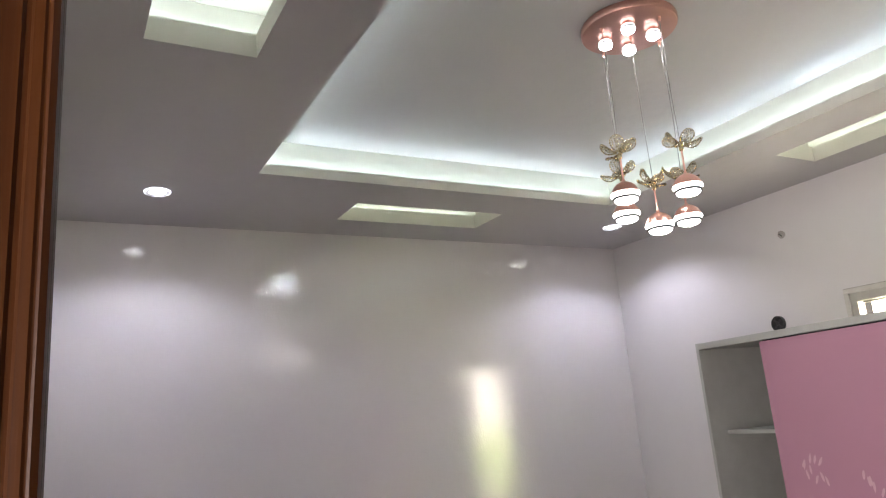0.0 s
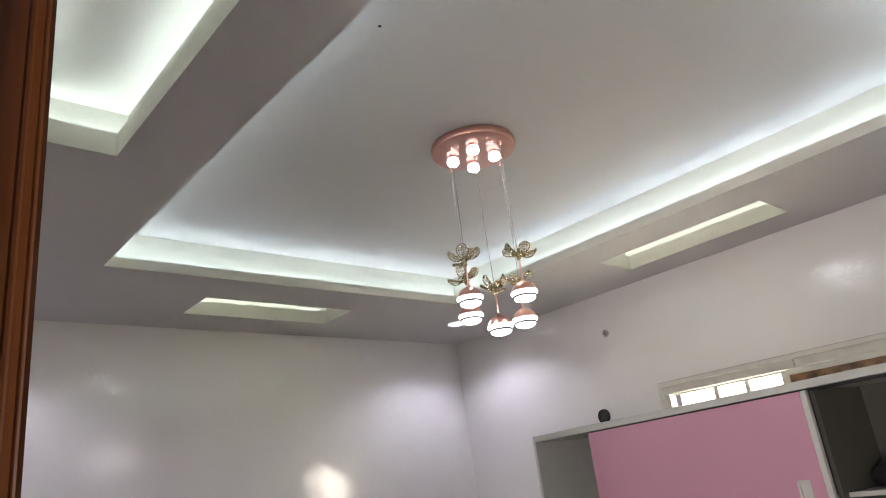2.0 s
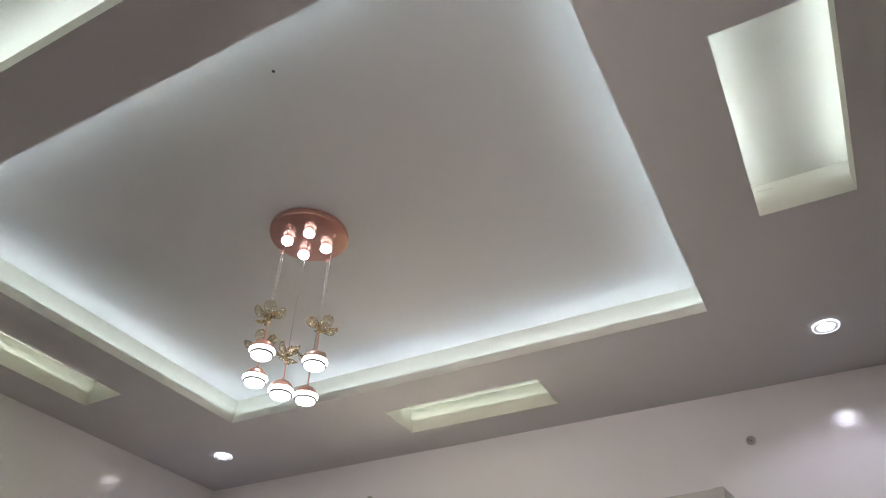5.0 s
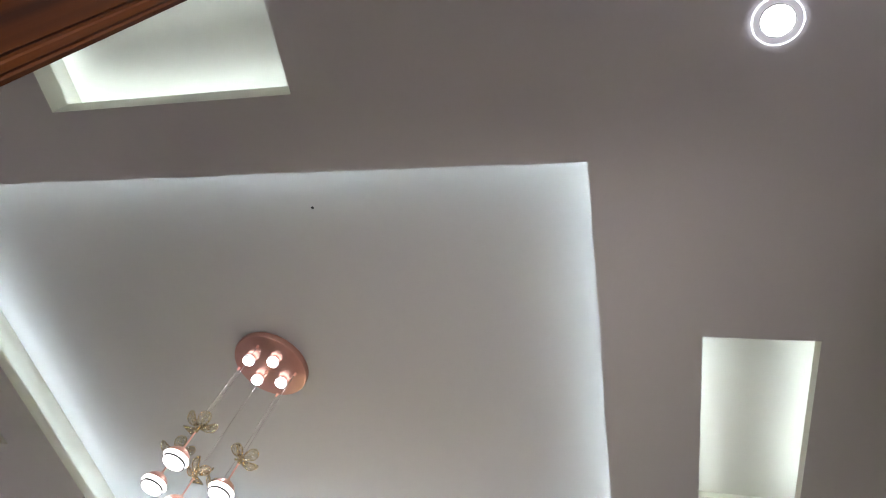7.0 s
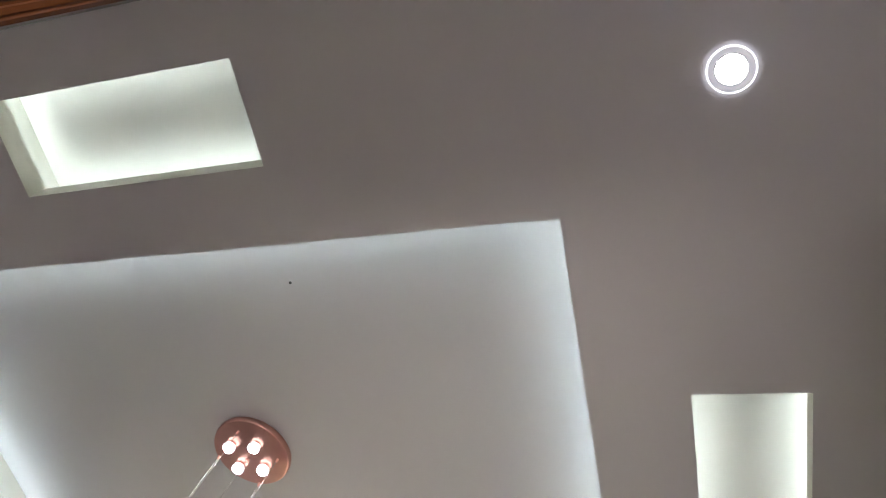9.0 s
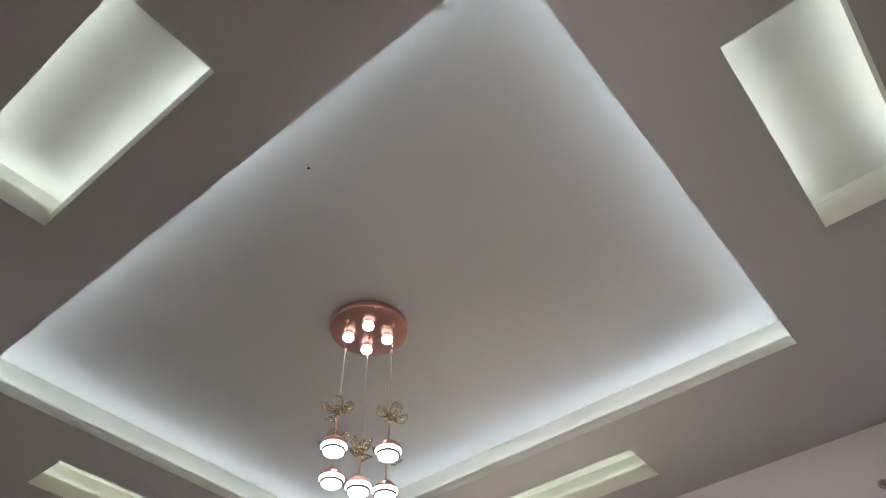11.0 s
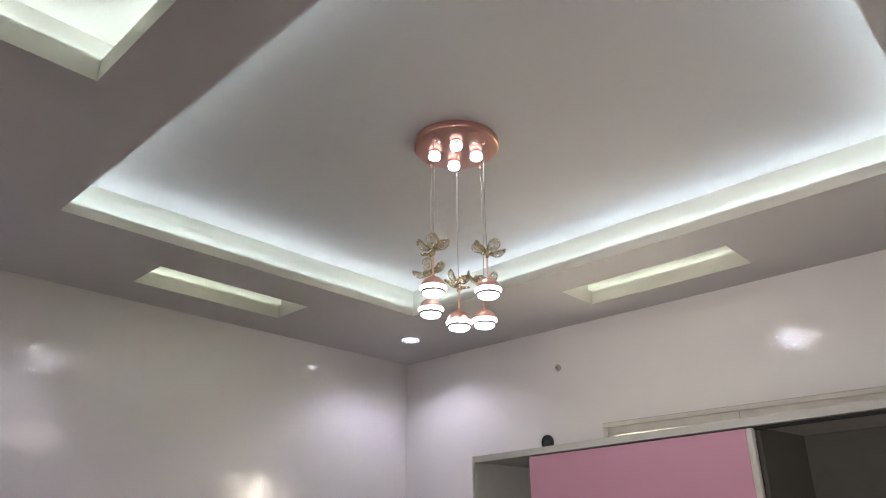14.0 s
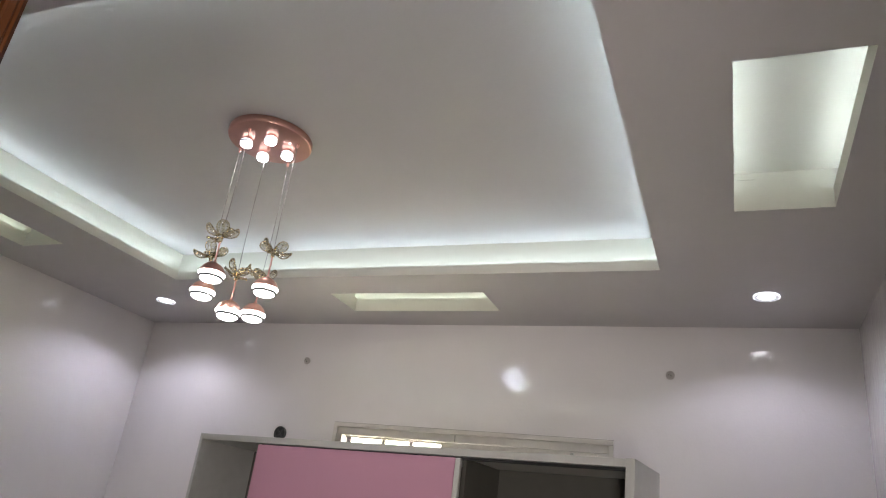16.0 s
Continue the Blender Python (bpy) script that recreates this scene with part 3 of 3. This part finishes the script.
petals = [petal_mesh(s) for s in (3, 5, 8)]
petal_wire = wire_mesh()
hub_me = mesh(lathe([(0.0, 0.030), (0.003, 0.029), (0.004, 0.016), (0.008, 0.010), (0.008, -0.006), (0.004, -0.010), (0.0, -0.011)], 16), "hub", M_GOLD, True)
for k, (bx, by, bz) in enumerate(PEND):
    z = bz + 0.007
    shade = part("shade", dome_me, None, ch, "rose-gold ball shade with opal glowing rim", m=at(bx, by, z) @ Matrix.Scale(0.93, 4))
    part("glow_band", band_me, None, shade, "glowing opal band")
    part("ring", ring_me, None, shade, "thin grey ring")
    part("glow_bowl", bowl_me, None, shade, "glowing opal bowl")
    zf = bz + 0.136
    part("stem", rod(bmesh.new(), (0, 0, 0.043), (0, 0, zf - z - 0.008), 0.0036, 12), M_ROSE, ch, m=at(bx, by, z), smooth=True)
    flower = part("flower", hub_me, None, ch, "champagne crystal flower", m=at(bx, by, zf))
    turn = (20, 75, 40, 10, 55)[k]
    for i in range(5):
        lift = 34 + 24 * math.sin(2.1 * i + k)
        m = pose(0, 0, 0, 0, 0, turn + 72 * i) @ pose(0, 0, 0.002, 0, -lift, 0) @ pose(0.004, 0, 0, 12 * math.sin(i * 3 + k), 0, 0)
        p = part("petal", petals[(i + k) % 3], None, flower, m=m)
        part("petal_wire", petal_wire, None, flower, m=m)
    bm = bmesh.new()
    pts = []
    steps = 9
    top = PLATE - z
    low = zf + 0.028 - z
    for i in range(steps + 1):
        f = i / steps
        sway = 0.004 * math.sin(math.pi * f) * math.sin(2.3 * k + 1)
        pts.append(Vector((sway, sway * 0.6, top + (low - top) * f)))
    rings = [[bm.verts.new(p + Vector((0.0013 * math.cos(a * math.pi / 3), 0.0013 * math.sin(a * math.pi / 3), 0))) for a in range(6)] for p in pts]
    for a, b in zip(rings, rings[1:]):
        for i in range(6):
            bm.faces.new((a[i], a[(i + 1) % 6], b[(i + 1) % 6], b[i]))
    part("cable", bm, M_CABLE, ch, "thin steel cable", m=at(bx, by, z), smooth=True)
    part("cable_grip", lathe([(0.0, 0.0), (0.006, 0.0), (0.006, -0.012), (0.003, -0.018), (0.0, -0.018)], 14), M_ROSE, ch, m=at(bx, by, PLATE), smooth=True)

thing("plaster_crack", one(4.195, 4.262, -1.4245, -1.4235, 2.9555, 2.9562), M_PLASTER, "hairline crack in the slot plaster", "crack", kind="structure")

# screw left in the tray ceiling
thing("screw", lathe([(0.0, 0.0), (0.005, -0.0005), (0.006, -0.003), (0.003, -0.0045), (0.0, -0.0045)], 12), M_BLACK, "dark screw head in the ceiling", "screw", m=pose(2.798, -2.778, TRAY_Z))

# ---- wardrobe ----
WARD = pose(1.456, -0.890, 0, 0, 0, -7.08)
ward = empty("wardrobe", "low white wardrobe with one pink sliding door, half open", "wardrobe", WARD)
D, T = 0.43, 1.895
UB = 2.321
part("left_panel", one(0.0, 0.020, 0.0, D, 0.0, T, bevel=0.0015), M_WHITE, ward)
part("right_panel", one(UB, UB + 0.036, -0.004, D, 0.0, T, bevel=0.0015), M_WHITE, ward)
part("top_board", one(0.0205, UB - 0.0005, 0.0, D - 0.0125, T - 0.034, T - 0.002, bevel=0.0015), M_WHITE, ward)
part("bottom_board", one(0.021, UB - 0.001, 0.0, D - 0.0125, 0.06, 0.08), M_WHITE, ward)
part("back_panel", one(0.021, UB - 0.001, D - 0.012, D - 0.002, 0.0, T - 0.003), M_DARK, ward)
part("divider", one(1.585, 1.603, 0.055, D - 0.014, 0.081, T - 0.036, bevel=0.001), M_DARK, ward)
# track coloured black to draw the shadow line above the door
part("top_track", one(0.425, UB - 0.002, 0.026, 0.060, T - 0.044, T - 0.0345), M_BLACK, ward, "sliding door track, blackened to draw the shadow line above the door")
part("shelf", one(0.021, 1.584, 0.10, D - 0.014, 1.432, 1.450, bevel=0.001), M_WHITE, ward)
part("shelf", one(1.604, UB - 0.001, 0.09, D - 0.014, 1.457, 1.475, bevel=0.001), M_WHITE, ward)
part("shelf", one(0.021, 1.584, 0.10, D - 0.014, 0.95, 0.968, bevel=0.001), M_WHITE, ward)
leaf = part("door", one(0.421, 1.571, 0.006, 0.022, 0.085, T - 0.0405, bevel=0.002), M_PINK, ward, "glossy pink sliding door")
part("door_stile", one(1.572, 1.598, 0.002, 0.026, 0.085, T - 0.040, bevel=0.006), M_WHITE, leaf, "pale grey edge profile", smooth=True)
hm = bmesh.new()
for a in ((1.470, 1.478, -0.003, 0.0055, 1.30, 1.535), (1.508, 1.521, -0.003, 0.0055, 1.30, 1.535), (1.4785, 1.5075, -0.003, 0.0055, 1.525, 1.535), (1.4785, 1.5075, -0.003, 0.0055, 1.30, 1.31)):
    box(hm, *a, bevel=0.0015)
box(hm, 1.479, 1.507, 0.0035, 0.0055, 1.311, 1.524)
part("handle", hm, M_WHITE, leaf, "white recessed pull handle")
rng = random.Random(11)
for cu, cz, n in ((0.575, 1.30, 7), (0.625, 1.24, 3), (0.86, 1.28, 4), (0.90, 1.20, 3)):
    for i in range(n):
        bm = bmesh.new()
        bmesh.ops.create_icosphere(bm, subdivisions=2, radius=1.0)
        for v in bm.verts:
            f = 1 + 0.4 * noise.noise(v.co * 1.5 + Vector((cu * 30, i, 0)))
            v.co = Vector((v.co.x * 0.006 * f, v.co.y * 0.0004, v.co.z * 0.020 * f))
        m = pose(cu + rng.gauss(0, 0.022), 0.0056, cz + rng.gauss(0, 0.03), 0, rng.uniform(-20, 35), 0)
        part("paint_smear", bm, M_SMUDGE, leaf, "dried white paint smear", m=m)

# round black castor lying against the top board
ring = lathe([(0.030, -0.008), (0.036, -0.008), (0.037, 0.0), (0.036, 0.008), (0.030, 0.008), (0.028, 0.0), (0.030, -0.008)], 32)
cap = thing("castor_wheel", ring, M_BLACK, "small round black plastic wheel standing on the wardrobe", "wheel", m=WARD @ pose(0.462, 0.105, T - 0.002 + 0.0365, 90, 0, 0), smooth=True)
part("disc", lathe([(0.0, -0.003), (0.029, -0.003), (0.029, 0.003), (0.0, 0.003)], 24), M_BLACK, cap)
for a in (45, -45):
    part("spoke", one(-0.028, 0.028, -0.004, 0.004, -0.006, 0.006, bevel=0.001), M_RING, cap, m=pose(0, 0, 0, 0, 0, a))
part("hub", lathe([(0.0, -0.009), (0.008, -0.009), (0.008, 0.009), (0.0, 0.009)], 16), M_RING, cap)


def bundle(name, material, label, category, m, sx, sy, sz, seed):
    bm = bmesh.new()
    bmesh.ops.create_icosphere(bm, subdivisions=4, radius=1.0)
    for v in bm.verts:
        f = 1 + 0.35 * noise.noise(v.co * 1.7 + Vector((seed, 0, 0))) + 0.12 * noise.noise(v.co * 5 + Vector((0, seed, 0)))
        v.co = Vector((v.co.x * sx * f, v.co.y * sy * f, max(-0.6, v.co.z) * sz * f))
    low = min(v.co.z for v in bm.verts)
    for v in bm.verts:
        v.co.z -= low
    return thing(name, bm, material, label, category, m=m, smooth=True)


bundle("cloth_bag", M_CLOTH, "crumpled black cloth bag on the wardrobe shelf", "bag", WARD @ pose(1.74, 0.27, 1.4755), 0.10, 0.09, 0.06, 4.0)
pot = empty("artificial_plant", "dark green artificial plant in a black pot on the shelf", "plant", WARD @ pose(2.16, 0.27, 1.4755))
part("pot", lathe([(0.0, 0.0), (0.035, 0.0), (0.045, 0.06), (0.041, 0.06), (0.038, 0.05), (0.0, 0.05)], 24), M_BLACK, pot, smooth=True)
leaf_bm = bmesh.new()
vs = [leaf_bm.verts.new(p) for p in ((0, 0, 0), (0.022, -0.012, 0.012), (0.055, -0.010, 0.014), (0.078, 0, 0.004), (0.055, 0.010, 0.014), (0.022, 0.012, 0.012), (0.040, 0, 0.008))]
for f in ((0, 1, 6), (1, 2, 6), (2, 3, 6), (3, 4, 6), (4, 5, 6), (5, 0, 6)):
    leaf_bm.faces.new([vs[i] for i in f])
leaf_me = mesh(leaf_bm, "leaf", M_GREEN)
for i in range(16):
    part("leaf", leaf_me, None, pot, m=pose(0, 0, 0.055 + 0.004 * i, 0, 0, 137.5 * i) @ pose(0, 0, 0, 0, -25 - 3 * i, 0))
